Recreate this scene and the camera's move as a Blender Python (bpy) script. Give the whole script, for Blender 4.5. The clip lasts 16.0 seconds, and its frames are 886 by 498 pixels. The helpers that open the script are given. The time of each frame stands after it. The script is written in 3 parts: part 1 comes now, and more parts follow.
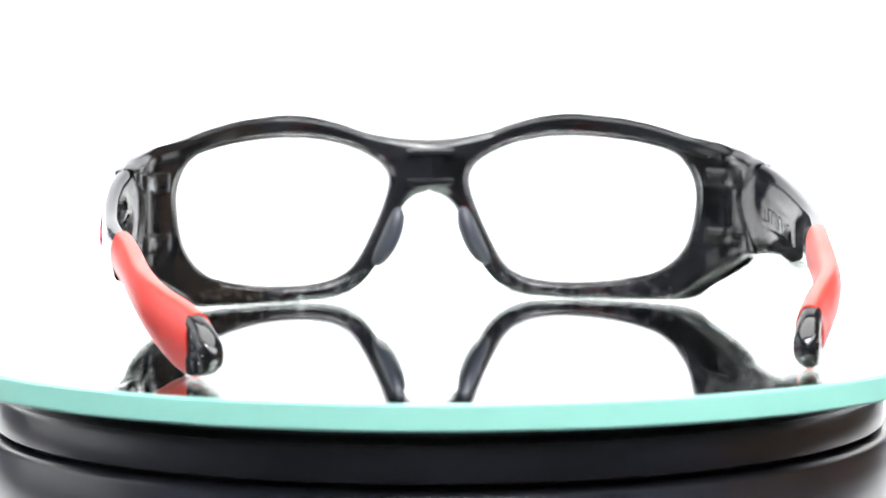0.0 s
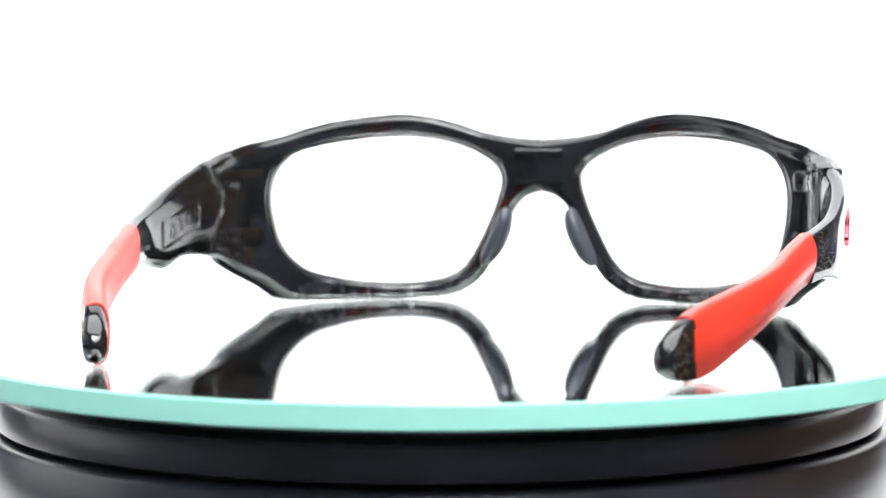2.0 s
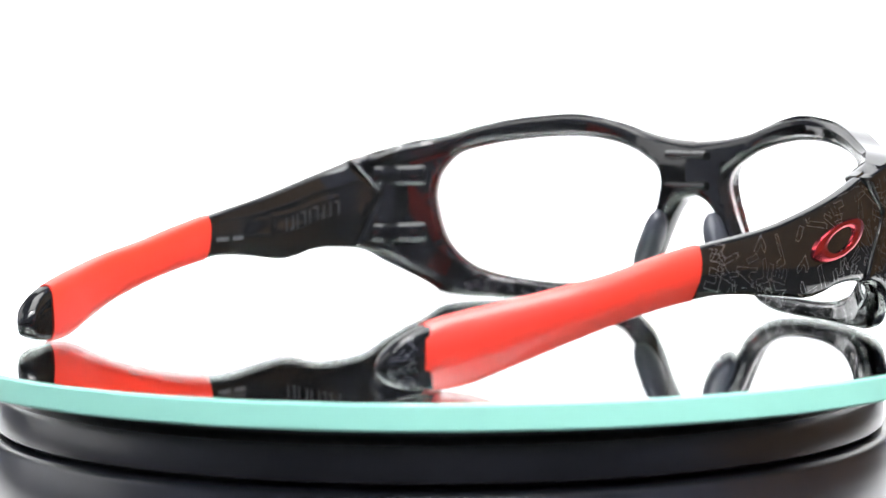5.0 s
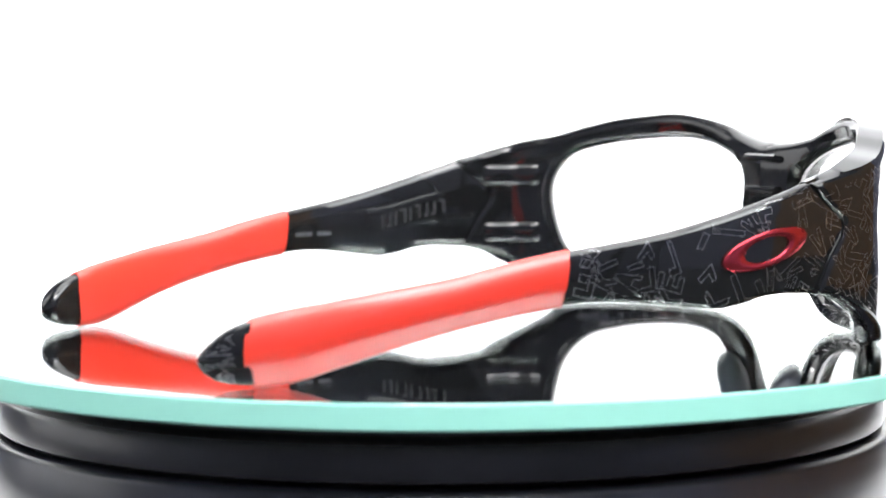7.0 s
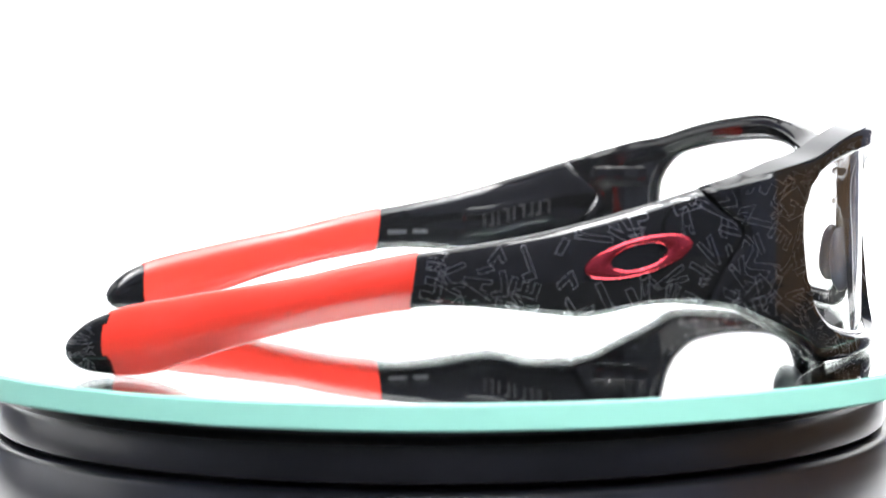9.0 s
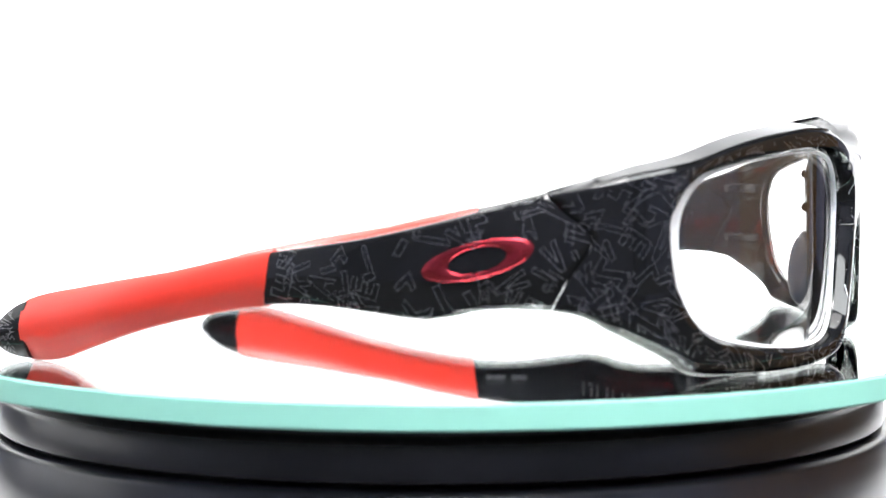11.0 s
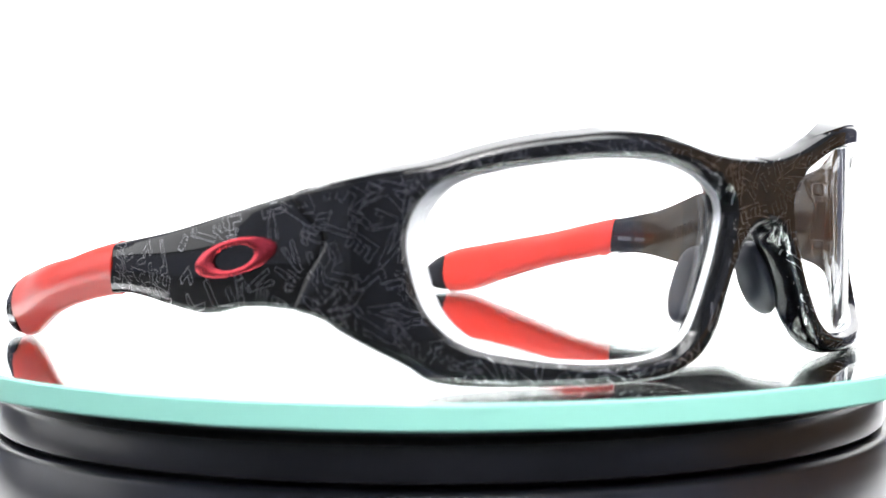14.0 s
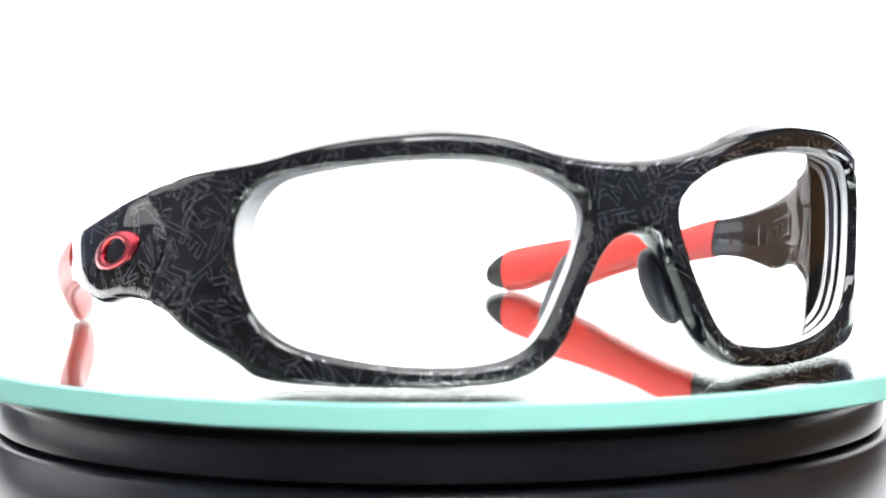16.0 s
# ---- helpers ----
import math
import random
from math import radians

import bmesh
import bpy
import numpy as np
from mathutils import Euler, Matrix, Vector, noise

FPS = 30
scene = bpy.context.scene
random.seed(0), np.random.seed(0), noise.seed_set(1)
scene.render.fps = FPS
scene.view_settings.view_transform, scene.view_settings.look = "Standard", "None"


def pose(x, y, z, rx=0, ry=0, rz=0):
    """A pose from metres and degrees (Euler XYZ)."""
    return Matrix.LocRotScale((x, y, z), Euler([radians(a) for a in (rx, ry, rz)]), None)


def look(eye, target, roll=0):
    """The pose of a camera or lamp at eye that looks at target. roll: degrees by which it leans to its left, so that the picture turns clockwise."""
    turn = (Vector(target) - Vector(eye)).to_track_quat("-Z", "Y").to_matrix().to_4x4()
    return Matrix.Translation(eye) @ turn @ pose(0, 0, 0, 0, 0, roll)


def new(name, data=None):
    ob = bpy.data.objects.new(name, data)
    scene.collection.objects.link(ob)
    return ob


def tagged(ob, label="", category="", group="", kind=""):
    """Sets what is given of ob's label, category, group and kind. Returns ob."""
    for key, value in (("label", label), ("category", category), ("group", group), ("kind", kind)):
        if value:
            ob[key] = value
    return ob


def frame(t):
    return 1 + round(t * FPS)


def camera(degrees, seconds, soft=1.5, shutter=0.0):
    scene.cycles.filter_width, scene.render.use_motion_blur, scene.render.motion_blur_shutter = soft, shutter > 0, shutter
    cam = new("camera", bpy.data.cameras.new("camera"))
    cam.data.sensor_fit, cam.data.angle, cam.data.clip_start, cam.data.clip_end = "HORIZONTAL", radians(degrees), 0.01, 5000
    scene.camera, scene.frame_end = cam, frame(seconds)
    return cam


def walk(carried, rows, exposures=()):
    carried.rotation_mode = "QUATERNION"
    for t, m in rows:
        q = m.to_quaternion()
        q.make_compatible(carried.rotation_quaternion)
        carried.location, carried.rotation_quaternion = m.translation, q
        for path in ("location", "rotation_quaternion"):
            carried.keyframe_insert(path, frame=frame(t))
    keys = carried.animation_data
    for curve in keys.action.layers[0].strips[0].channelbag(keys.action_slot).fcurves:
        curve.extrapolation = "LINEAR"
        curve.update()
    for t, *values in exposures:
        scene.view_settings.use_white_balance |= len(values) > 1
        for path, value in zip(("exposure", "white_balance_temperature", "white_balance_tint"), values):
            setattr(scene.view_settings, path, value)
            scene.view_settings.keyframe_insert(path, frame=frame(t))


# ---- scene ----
# Tabletop set: z = 0 is the top of the mirror glass, the turntable's axis is the z axis.
SPIN, SLOW, YAW = -9.990, -0.00302, 6.7          # degrees a second, its slight drift, the glasses' first heading

cam = camera(21.43, 16.0)
EYE = (0.0, -0.45, 0.0493)
AIM = (-0.0012, 0.0, 0.0166)
walk(cam, [(0.0, look(EYE, AIM, -0.27)), (16.0, look(EYE, AIM, -0.27))])
cam.data.dof.use_dof = True
cam.data.dof.focus_distance = 0.43
cam.data.dof.aperture_fstop = 22.0

# ---- light ----
scene.view_settings.exposure = 0.0
world = bpy.data.worlds.new("world")
scene.world = world
world.use_nodes = True
world.node_tree.nodes["Background"].inputs[0].default_value = (0.05, 0.05, 0.055, 1)
world.node_tree.nodes["Background"].inputs[1].default_value = 0.3


# ---- materials ----
def material(name, color, rough=0.5, metal=0.0, spec=0.5, emit=None, coat=0.0):
    m = bpy.data.materials.new(name)
    m.use_nodes = True
    b = m.node_tree.nodes["Principled BSDF"]
    b.inputs["Base Color"].default_value = (*color, 1)
    b.inputs["Roughness"].default_value = rough
    b.inputs["Metallic"].default_value = metal
    b.inputs["Specular IOR Level"].default_value = spec
    b.inputs["Coat Weight"].default_value = coat
    if emit:
        b.inputs["Emission Color"].default_value = (*emit[:3], 1)
        b.inputs["Emission Strength"].default_value = emit[3]
    return m


def vary(m, scale, amount, bump=0.0, fine=0.0, rough=0.0):
    """Mottling of the colour and the gloss at two scales, and a fine relief."""
    nt = m.node_tree
    b = nt.nodes["Principled BSDF"]
    co = nt.nodes.new("ShaderNodeTexCoord")
    n1, n2 = nt.nodes.new("ShaderNodeTexNoise"), nt.nodes.new("ShaderNodeTexNoise")
    n1.inputs["Scale"].default_value, n2.inputs["Scale"].default_value = scale, fine or scale * 12
    n1.inputs["Detail"].default_value = 4
    for n in (n1, n2):
        nt.links.new(co.outputs["Object"], n.inputs["Vector"])
    add = nt.nodes.new("ShaderNodeMath")
    add.operation = "ADD"
    nt.links.new(n1.outputs["Fac"], add.inputs[0])
    nt.links.new(n2.outputs["Fac"], add.inputs[1])
    ramp = nt.nodes.new("ShaderNodeMapRange")
    ramp.inputs["From Min"].default_value, ramp.inputs["From Max"].default_value = 0.6, 1.4
    ramp.inputs["To Min"].default_value, ramp.inputs["To Max"].default_value = 1 - amount, 1 + amount
    nt.links.new(add.outputs[0], ramp.inputs["Value"])
    mul = nt.nodes.new("ShaderNodeMix")
    mul.data_type, mul.blend_type = "RGBA", "MULTIPLY"
    mul.inputs["Factor"].default_value = 1
    mul.inputs["A"].default_value = b.inputs["Base Color"].default_value
    nt.links.new(ramp.outputs[0], mul.inputs["B"])
    nt.links.new(mul.outputs["Result"], b.inputs["Base Color"])
    if rough:
        r = nt.nodes.new("ShaderNodeMapRange")
        base = b.inputs["Roughness"].default_value
        r.inputs["From Min"].default_value, r.inputs["From Max"].default_value = 0.6, 1.4
        r.inputs["To Min"].default_value, r.inputs["To Max"].default_value = max(0, base - rough), base + rough
        nt.links.new(add.outputs[0], r.inputs["Value"])
        nt.links.new(r.outputs[0], b.inputs["Roughness"])
    if bump:
        bp = nt.nodes.new("ShaderNodeBump")
        bp.inputs["Strength"].default_value, bp.inputs["Distance"].default_value = bump, 0.0002
        nt.links.new(n2.outputs["Fac"], bp.inputs["Height"])
        nt.links.new(bp.outputs["Normal"], b.inputs["Normal"])
    return m


def glass(name, tint, ior=1.5):
    m = material(name, tint, 0.0)
    b = m.node_tree.nodes["Principled BSDF"]
    b.inputs["Transmission Weight"].default_value, b.inputs["IOR"].default_value = 1.0, ior
    return m


BLACK = vary(material("polished_black", (0.0075, 0.008, 0.0085), 0.05, spec=0.5), 40, 0.4, rough=0.02)
RUBBER = vary(material("red_rubber", (0.8, 0.036, 0.018), 0.34, spec=0.85), 60, 0.06, 0.12, 2500, 0.05)
PAD = vary(material("grey_rubber", (0.036, 0.041, 0.054), 0.38), 90, 0.12, 0.1, 2500, 0.05)
RING = vary(material("red_metal", (0.62, 0.065, 0.085), 0.24, 1.0), 80, 0.1, rough=0.05)
SILVER = material("etched_silver", (0.64, 0.64, 0.66), 0.28, 1.0)
FROST = vary(material("polished_lens_edge", (0.96, 0.96, 0.97), 0.25), 60, 0.02)
LENS = glass("clear_lens", (1, 1, 1), 1.5)
PRINT = material("grey_print", (0.14, 0.145, 0.16), 0.5)
PRINT_DARK = material("dark_print", (0.02, 0.02, 0.022), 0.6)
PLATE = glass("plate_glass", (0.97, 1.0, 0.985), 1.5)
MIRROR = material("silvering", (0.93, 0.95, 0.93), 0.0, 1.0)
EDGE = vary(material("green_glass_edge", (0.37, 0.80, 0.67), 0.22), 30, 0.012, rough=0.04)
BODY = vary(material("dull_black_plastic", (0.023, 0.025, 0.034), 0.3, spec=0.5), 25, 0.1, rough=0.008)
BASE = vary(material("black_plastic", (0.018, 0.019, 0.023), 0.3, spec=0.42), 25, 0.1, rough=0.01)
# emission on the white cloth stands in for studio light falling on it
LIT_FABRIC = vary(material("self_lit_white_fabric", (0.8, 0.8, 0.8), 0.9, emit=(0.98, 0.99, 1.0, 1.0)), 6, 0.03)
GLOW = material("lamp_diffuser", (0.8, 0.8, 0.8), 0.8, emit=(1.0, 1.0, 1.0, 6.5))
GLOW_SIDE = material("side_diffuser", (0.8, 0.8, 0.8), 0.8, emit=(0.95, 0.97, 1.0, 1.1))
GLOW_FRONT = material("front_diffuser", (0.8, 0.8, 0.8), 0.8, emit=(0.95, 0.985, 1.0, 12.5))
CEILING_GLOW = material("ceiling_diffuser", (0.8, 0.8, 0.8), 0.8, emit=(1.0, 0.96, 0.97, 58.0))
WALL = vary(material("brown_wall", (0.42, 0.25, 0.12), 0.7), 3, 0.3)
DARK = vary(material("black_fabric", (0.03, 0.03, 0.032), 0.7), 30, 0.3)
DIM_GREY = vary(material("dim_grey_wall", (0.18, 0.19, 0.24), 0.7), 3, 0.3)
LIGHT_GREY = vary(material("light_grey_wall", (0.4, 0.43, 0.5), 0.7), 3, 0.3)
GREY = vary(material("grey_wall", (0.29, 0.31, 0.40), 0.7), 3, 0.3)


# ---- building ----
MM = 0.001


def part(name, bm, mat, parent=None, label="", smooth=True):
    """Links a bmesh as one mesh object, under a thing or a part."""
    bmesh.ops.recalc_face_normals(bm, faces=bm.faces)
    me = bpy.data.meshes.new(name)
    bm.to_mesh(me)
    bm.free()
    if smooth:
        me.polygons.foreach_set("use_smooth", [True] * len(me.polygons))
        me.set_sharp_from_angle(angle=radians(45))
    me.materials.append(mat)
    ob = new(name, me)
    if parent:
        ob.parent = parent
    return tagged(ob, label) if label else ob


def thing(name, label, category, kind="", group=""):
    return tagged(new(name), label, category, group, kind)


def turned(profile, steps=160, closed=True):
    """A turned body: (radius, height) pairs in metres round the z axis."""
    bm = bmesh.new()
    rings = []
    for r, z in profile:
        if r == 0:
            rings.append([bm.verts.new((0, 0, z))])
        else:
            rings.append([bm.verts.new((r * math.cos(2 * math.pi * k / steps), r * math.sin(2 * math.pi * k / steps), z)) for k in range(steps)])
    pairs = list(zip(rings, rings[1:]))
    if closed and len(rings[0]) > 1 and len(rings[-1]) > 1:
        pairs.append((rings[-1], rings[0]))
    for a, b in pairs:
        for k in range(steps):
            l = (k + 1) % steps
            if len(a) == 1:
                bm.faces.new((a[0], b[k], b[l]))
            elif len(b) == 1:
                bm.faces.new((a[k], a[l], b[0]))
            else:
                bm.faces.new((a[k], a[l], b[l], b[k]))
    return bm


def slab(size, at):
    bm = bmesh.new()
    bmesh.ops.create_cube(bm, size=1, matrix=Matrix.Translation(at) @ Matrix.Diagonal((*size, 1)))
    return bm


def spline(points, closed=False, steps=10):
    """A smooth line (Catmull-Rom, centripetal knots) through points of any dimension, as an array."""
    p = np.array(points, float)
    n = len(p)
    out = []
    for i in range(n if closed else n - 1):
        q = [p[j % n] if closed else p[min(max(j, 0), n - 1)] for j in (i - 1, i, i + 1, i + 2)]
        if not closed and i == 0:
            q[0] = 2 * q[1] - q[2]
        if not closed and i == n - 2:
            q[3] = 2 * q[2] - q[1]
        t = np.cumsum([0] + [max(np.linalg.norm(q[k + 1] - q[k]), 1e-6) ** 0.5 for k in range(3)])
        for u in np.linspace(t[1], t[2], steps, endpoint=False):
            a = [q[k] * (t[k + 1] - u) / (t[k + 1] - t[k]) + q[k + 1] * (u - t[k]) / (t[k + 1] - t[k]) for k in range(3)]
            b = [a[k] * (t[k + 2] - u) / (t[k + 2] - t[k]) + a[k + 1] * (u - t[k]) / (t[k + 2] - t[k]) for k in range(2)]
            out.append(b[0] * (t[2] - u) / (t[2] - t[1]) + b[1] * (u - t[1]) / (t[2] - t[1]))
    if not closed:
        out.append(p[-1])
    return np.array(out)


# ---- the set: a self-lit white sweep under soft boxes on a table, in a dim room ----
def sweep():
    """A white sheet that rises from the table in a curve behind the turntable."""
    line = [(0.02, -0.0585), (0.25, -0.0585), (0.36, -0.05), (0.45, -0.02), (0.5, 0.05), (0.52, 0.2), (0.52, 0.9)]
    line = spline(line, steps=6)
    bm = bmesh.new()
    rows = [[bm.verts.new((x, y, z + d)) for y, z in line] for x, d in ((-0.36, 0), (0.36, 0), (0.36, -0.001), (-0.36, -0.001))]
    for r0, r1 in zip(rows, rows[1:] + rows[:1]):
        for k in range(len(line) - 1):
            bm.faces.new((r0[k], r0[k + 1], r1[k + 1], r1[k]))
    return bm


# no lamp: the sheet's own glow makes it read as overexposed white
backdrop = part("backdrop", sweep(), LIT_FABRIC)
tagged(backdrop, "white backdrop sheet, its bright light painted in as glow, curving up behind the turntable", "backdrop", kind="structure")


def soft_box(at, target, wide, high, glow):
    """A fabric light box: black shell, white glowing face."""
    box = thing("soft_box", "black studio soft box with a glowing white face", "soft box", group="studio lights")
    box.matrix_basis = look(at, target)
    bm = bmesh.new()
    f = [bm.verts.new((sx * wide / 2, sy * high / 2, 0)) for sx, sy in ((-1, -1), (1, -1), (1, 1), (-1, 1))]
    g = [bm.verts.new((sx * wide / 7, sy * high / 7, 0.22)) for sx, sy in ((-1, -1), (1, -1), (1, 1), (-1, 1))]
    for k in range(4):
        bm.faces.new((f[k], f[(k + 1) % 4], g[(k + 1) % 4], g[k]))
    bm.faces.new(g)
    part("shell", bm, DARK, box, "black fabric shell", smooth=False)
    part("face", slab((wide * 0.98, high * 0.98, 0.004), (0, 0, 0)), glow, box, "glowing white diffuser")
    return box


soft_box((0.0, 0.02, 0.72), (0, 0.02, 0), 0.7, 0.5, GLOW)
soft_box((-0.62, 0.1, 0.28), (0, 0.05, 0.05), 0.5, 0.6, GLOW_SIDE)
front_box = soft_box((0.34, -0.54, 0.80), (0, 0, 0.02), 0.9, 0.42, GLOW_FRONT)
bm = turned([(0, -0.70), (0.16, -0.70), (0.16, -0.69), (0.014, -0.68), (0.012, 0.93), (0, 0.93)], 24)
bmesh.ops.transform(bm, matrix=front_box.matrix_basis.inverted() @ pose(0.41, -0.65, 0), verts=bm.verts)
part("pole", bm, DARK, front_box, "black stand pole with a round foot")
lamp = thing("ceiling_light", "flat white ceiling light in the room", "ceiling light")
part("frame", slab((0.74, 0.74, 0.03), (0.1, -1.1, 1.885)), DARK, lamp)
part("diffuser", slab((0.7, 0.7, 0.02), (0.1, -1.1, 1.868)), CEILING_GLOW, lamp, "glowing white diffuser")
COOL_SPOT = material("cool_spot_glass", (0.8, 0.8, 0.8), 0.4, emit=(0.72, 0.84, 1.0, 120.0))
WARM_SPOT = material("warm_spot_glass", (0.8, 0.8, 0.8), 0.4, emit=(1.0, 0.62, 0.3, 70.0))
for x, y, glow in ((0.8, -1.3, COOL_SPOT), (1.2, -1.45, COOL_SPOT), (1.25, -1.0, COOL_SPOT), (1.6, -1.2, WARM_SPOT)):
    spot = thing("spotlight", "small round recessed ceiling spotlight, switched on", "spotlight", group="ceiling spotlights")
    spot.location = (x, y, 1.9)
    part("rim", turned([(0.075, 0), (0.095, 0), (0.095, -0.012), (0.075, -0.02)], 32), DARK, spot)
    part("bulb", turned([(0, -0.004), (0.074, -0.004), (0.074, -0.014), (0, -0.018)], 32), glow, spot, "warm glowing lamp glass" if glow is WARM_SPOT else "cool white glowing lamp glass")
table = part("table", slab((1.6, 1.4, 0.03), (0, 0.0, -0.0756)), DARK)
tagged(table, "dark table under the white sheet", "table")
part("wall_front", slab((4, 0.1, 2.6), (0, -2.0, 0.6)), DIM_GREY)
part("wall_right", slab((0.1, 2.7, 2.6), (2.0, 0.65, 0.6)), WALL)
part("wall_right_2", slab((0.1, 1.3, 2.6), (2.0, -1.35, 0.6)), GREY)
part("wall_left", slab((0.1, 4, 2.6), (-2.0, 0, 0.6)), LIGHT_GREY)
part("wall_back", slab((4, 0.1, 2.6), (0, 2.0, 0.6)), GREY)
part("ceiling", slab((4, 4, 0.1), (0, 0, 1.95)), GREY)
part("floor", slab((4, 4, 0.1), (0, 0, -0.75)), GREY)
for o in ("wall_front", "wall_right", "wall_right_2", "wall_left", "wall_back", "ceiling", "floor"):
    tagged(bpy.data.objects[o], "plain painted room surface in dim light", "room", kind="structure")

# ---- the turntable ----
stand = thing("turntable_base", "black plastic turntable base with a groove round it", "turntable")
part("body", turned([(0, -0.060), (0.0862, -0.060), (0.0874, -0.058), (0.0870, -0.0250), (0.0866, -0.0166), (0.0861, -0.0158), (0.0850, -0.0155), (0.080, -0.0154), (0, -0.0154)]), BODY, stand)
part("upper_ring", turned([(0, -0.0153), (0.0808, -0.0153), (0.0820, -0.0152), (0.0838, -0.0150), (0.0846, -0.0144), (0.0846, -0.0091), (0.0840, -0.0084), (0.0790, -0.0081), (0.0785, -0.0076), (0.0785, -0.0046), (0, -0.0046)]), BASE, stand)
stand.location = (-0.0020, 0, 0)
plate = thing("mirror_plate", "round mirror glass plate with a green ground edge", "mirror plate")
RG, TG = 0.0969, 0.00435
part("glass", turned([(0, 0), (RG - 0.0009, 0), (RG - 0.0009, -TG + 0.0004), (0, -TG + 0.0004)]), PLATE, plate, "clear plate glass")
part("silvering", turned([(0, -TG + 0.0003), (RG - 0.001, -TG + 0.0003), (RG - 0.001, -TG), (0, -TG)]), MIRROR, plate, "mirror silvering under the glass")
part("edge", turned([(RG - 0.0007, -0.0001), (RG - 0.0003, 0), (RG, -0.0003), (RG, -0.0004), (RG, -0.0006), (RG, -TG + 0.0006), (RG, -TG + 0.0004), (RG, -TG + 0.0003), (RG - 0.0003, -TG), (RG - 0.0007, -TG)]), EDGE, plate, "pale green ground glass edge")

# ---- the glasses ----
# One half is laid out along the plan line (front, bend, temple) in millimetres: a is the way along it, z the height.
SHIFT = Vector((4.0, 72.03, 0))
PLAN = spline([(0, 3.0), (10, 2.9), (20, 2.4), (30, 0.4), (40, -4.0), (52, -12.6), (60.4, -20.3), (64.6, -25.9), (66.3, -31.5), (67.5, -37.5),
               (69.2, -46), (69.9, -58), (69.2, -72), (66.4, -86), (61.0, -112), (53.5, -130), (49.5, -140), (47, -146.5)], steps=24)
WAY = np.concatenate([[0], np.cumsum(np.linalg.norm(np.diff(PLAN, axis=0), axis=1))])


def along_x(x):
    k = np.argmax(PLAN[:, 0] >= x)
    return float(np.interp(x, PLAN[: k + 1, 0], WAY[: k + 1]))


def along_y(y):
    return float(np.interp(-y, -PLAN[:, 1], WAY))


def place(a, z, out, side):
    """The point at a, z that stands out from the plan line by so many millimetres, in metres."""
    x, y = np.interp(a, WAY, PLAN[:, 0]), np.interp(a, WAY, PLAN[:, 1])
    x2, y2 = np.interp(a + 0.8, WAY, PLAN[:, 0]), np.interp(a + 0.8, WAY, PLAN[:, 1])
    x1, y1 = np.interp(max(a - 0.8, 0), WAY, PLAN[:, 0]), np.interp(max(a - 0.8, 0), WAY, PLAN[:, 1])
    tx, ty = x2 - x1, y2 - y1
    if a < 0.8:
        tx, ty = 1.0, 0.0
    l = math.hypot(tx, ty)
    return (Vector((side * (x - ty / l * out), y + tx / l * out, z)) + SHIFT) * MM


TOP_X = [(0, 35.9), (7, 36.4), (13.3, 37.5), (19.5, 39.3), (26, 40.6), (32.5, 41.1), (38.5, 40.7), (45, 39.9), (51, 38.4), (57, 36.3)]
TOP_Y = [(-25, 34.5), (-38.6, 31.2)]
LOW_X = [(0, 24.1), (3, 23.2), (5.5, 21), (8, 16.5), (10, 12), (12.2, 7.3), (15.5, 3.5), (20.5, 1), (28, 0.15), (38.5, 0.05), (48, 0.2),
         (53.5, 0.7), (56.5, 1.6), (58.8, 3.7)]
LOW_Y = [(-23, 6.6), (-28, 9.2), (-32.5, 11), (-38, 12.1)]
SEAM = [(-38.6, 31.2), (-36, 28.2), (-31.8, 24.6), (-31.6, 23.2), (-34.8, 18.2), (-36.6, 14.8), (-38, 12.1)]
HOLE = [(8.6, 27.2), (9.7, 30), (13.6, 32.9), (19.5, 35.2), (26.5, 36.5), (33.5, 36.8), (41, 36.3), (48.6, 35.1), (54.8, 32.8), (57.7, 28.7),
        (58.6, 24.3), (58.0, 18.2), (56.2, 12), (52.0, 7.2), (45.6, 4.9), (36.3, 3.6), (27, 3.7), (21, 5), (17, 7.7), (12.6, 15.2), (9.6, 22.5)]
ARM_TOP = [(-38.6, 31.2), (-50, 28.1), (-59, 25.8), (-68, 23.8), (-77, 22.3), (-85.4, 21.0), (-95, 19.1), (-104, 17), (-113, 15.4), (-123, 13.5), (-134, 11.2),
           (-139, 9.2), (-142.4, 6.2), (-143.5, 4.4)]
ARM_LOW = [(-38, 12.1), (-45, 12.4), (-50, 12.0), (-54, 11.1), (-58.8, 10.5), (-64, 11), (-72.5, 12), (-80, 12.4), (-86, 12.1), (-95, 10.8), (-104, 8.9),
           (-113.5, 6.3), (-123, 3), (-127.7, 1.3), (-131.5, 0.5), (-136.8, 0.4), (-140.5, 1.2), (-142.8, 2.9), (-143.5, 4.4)]


def resample(line, n):
    d = np.concatenate([[0], np.cumsum(np.linalg.norm(np.diff(line, axis=0), axis=1))])
    u = np.linspace(0, d[-1], n)
    return np.stack([np.interp(u, d, line[:, k]) for k in range(line.shape[1])], 1)


top_line = spline([(along_x(x), z) for x, z in TOP_X] + [(along_y(y), z) for y, z in TOP_Y])
low_line = spline([(along_x(x), z) for x, z in LOW_X] + [(along_y(y), z) for y, z in LOW_Y])
seam_line = spline([(along_y(y), z) for y, z in SEAM])
hole_line = spline([(along_x(x), z) for x, z in HOLE], closed=True, steps=12)


SEAM_END = along_y(-38.6)


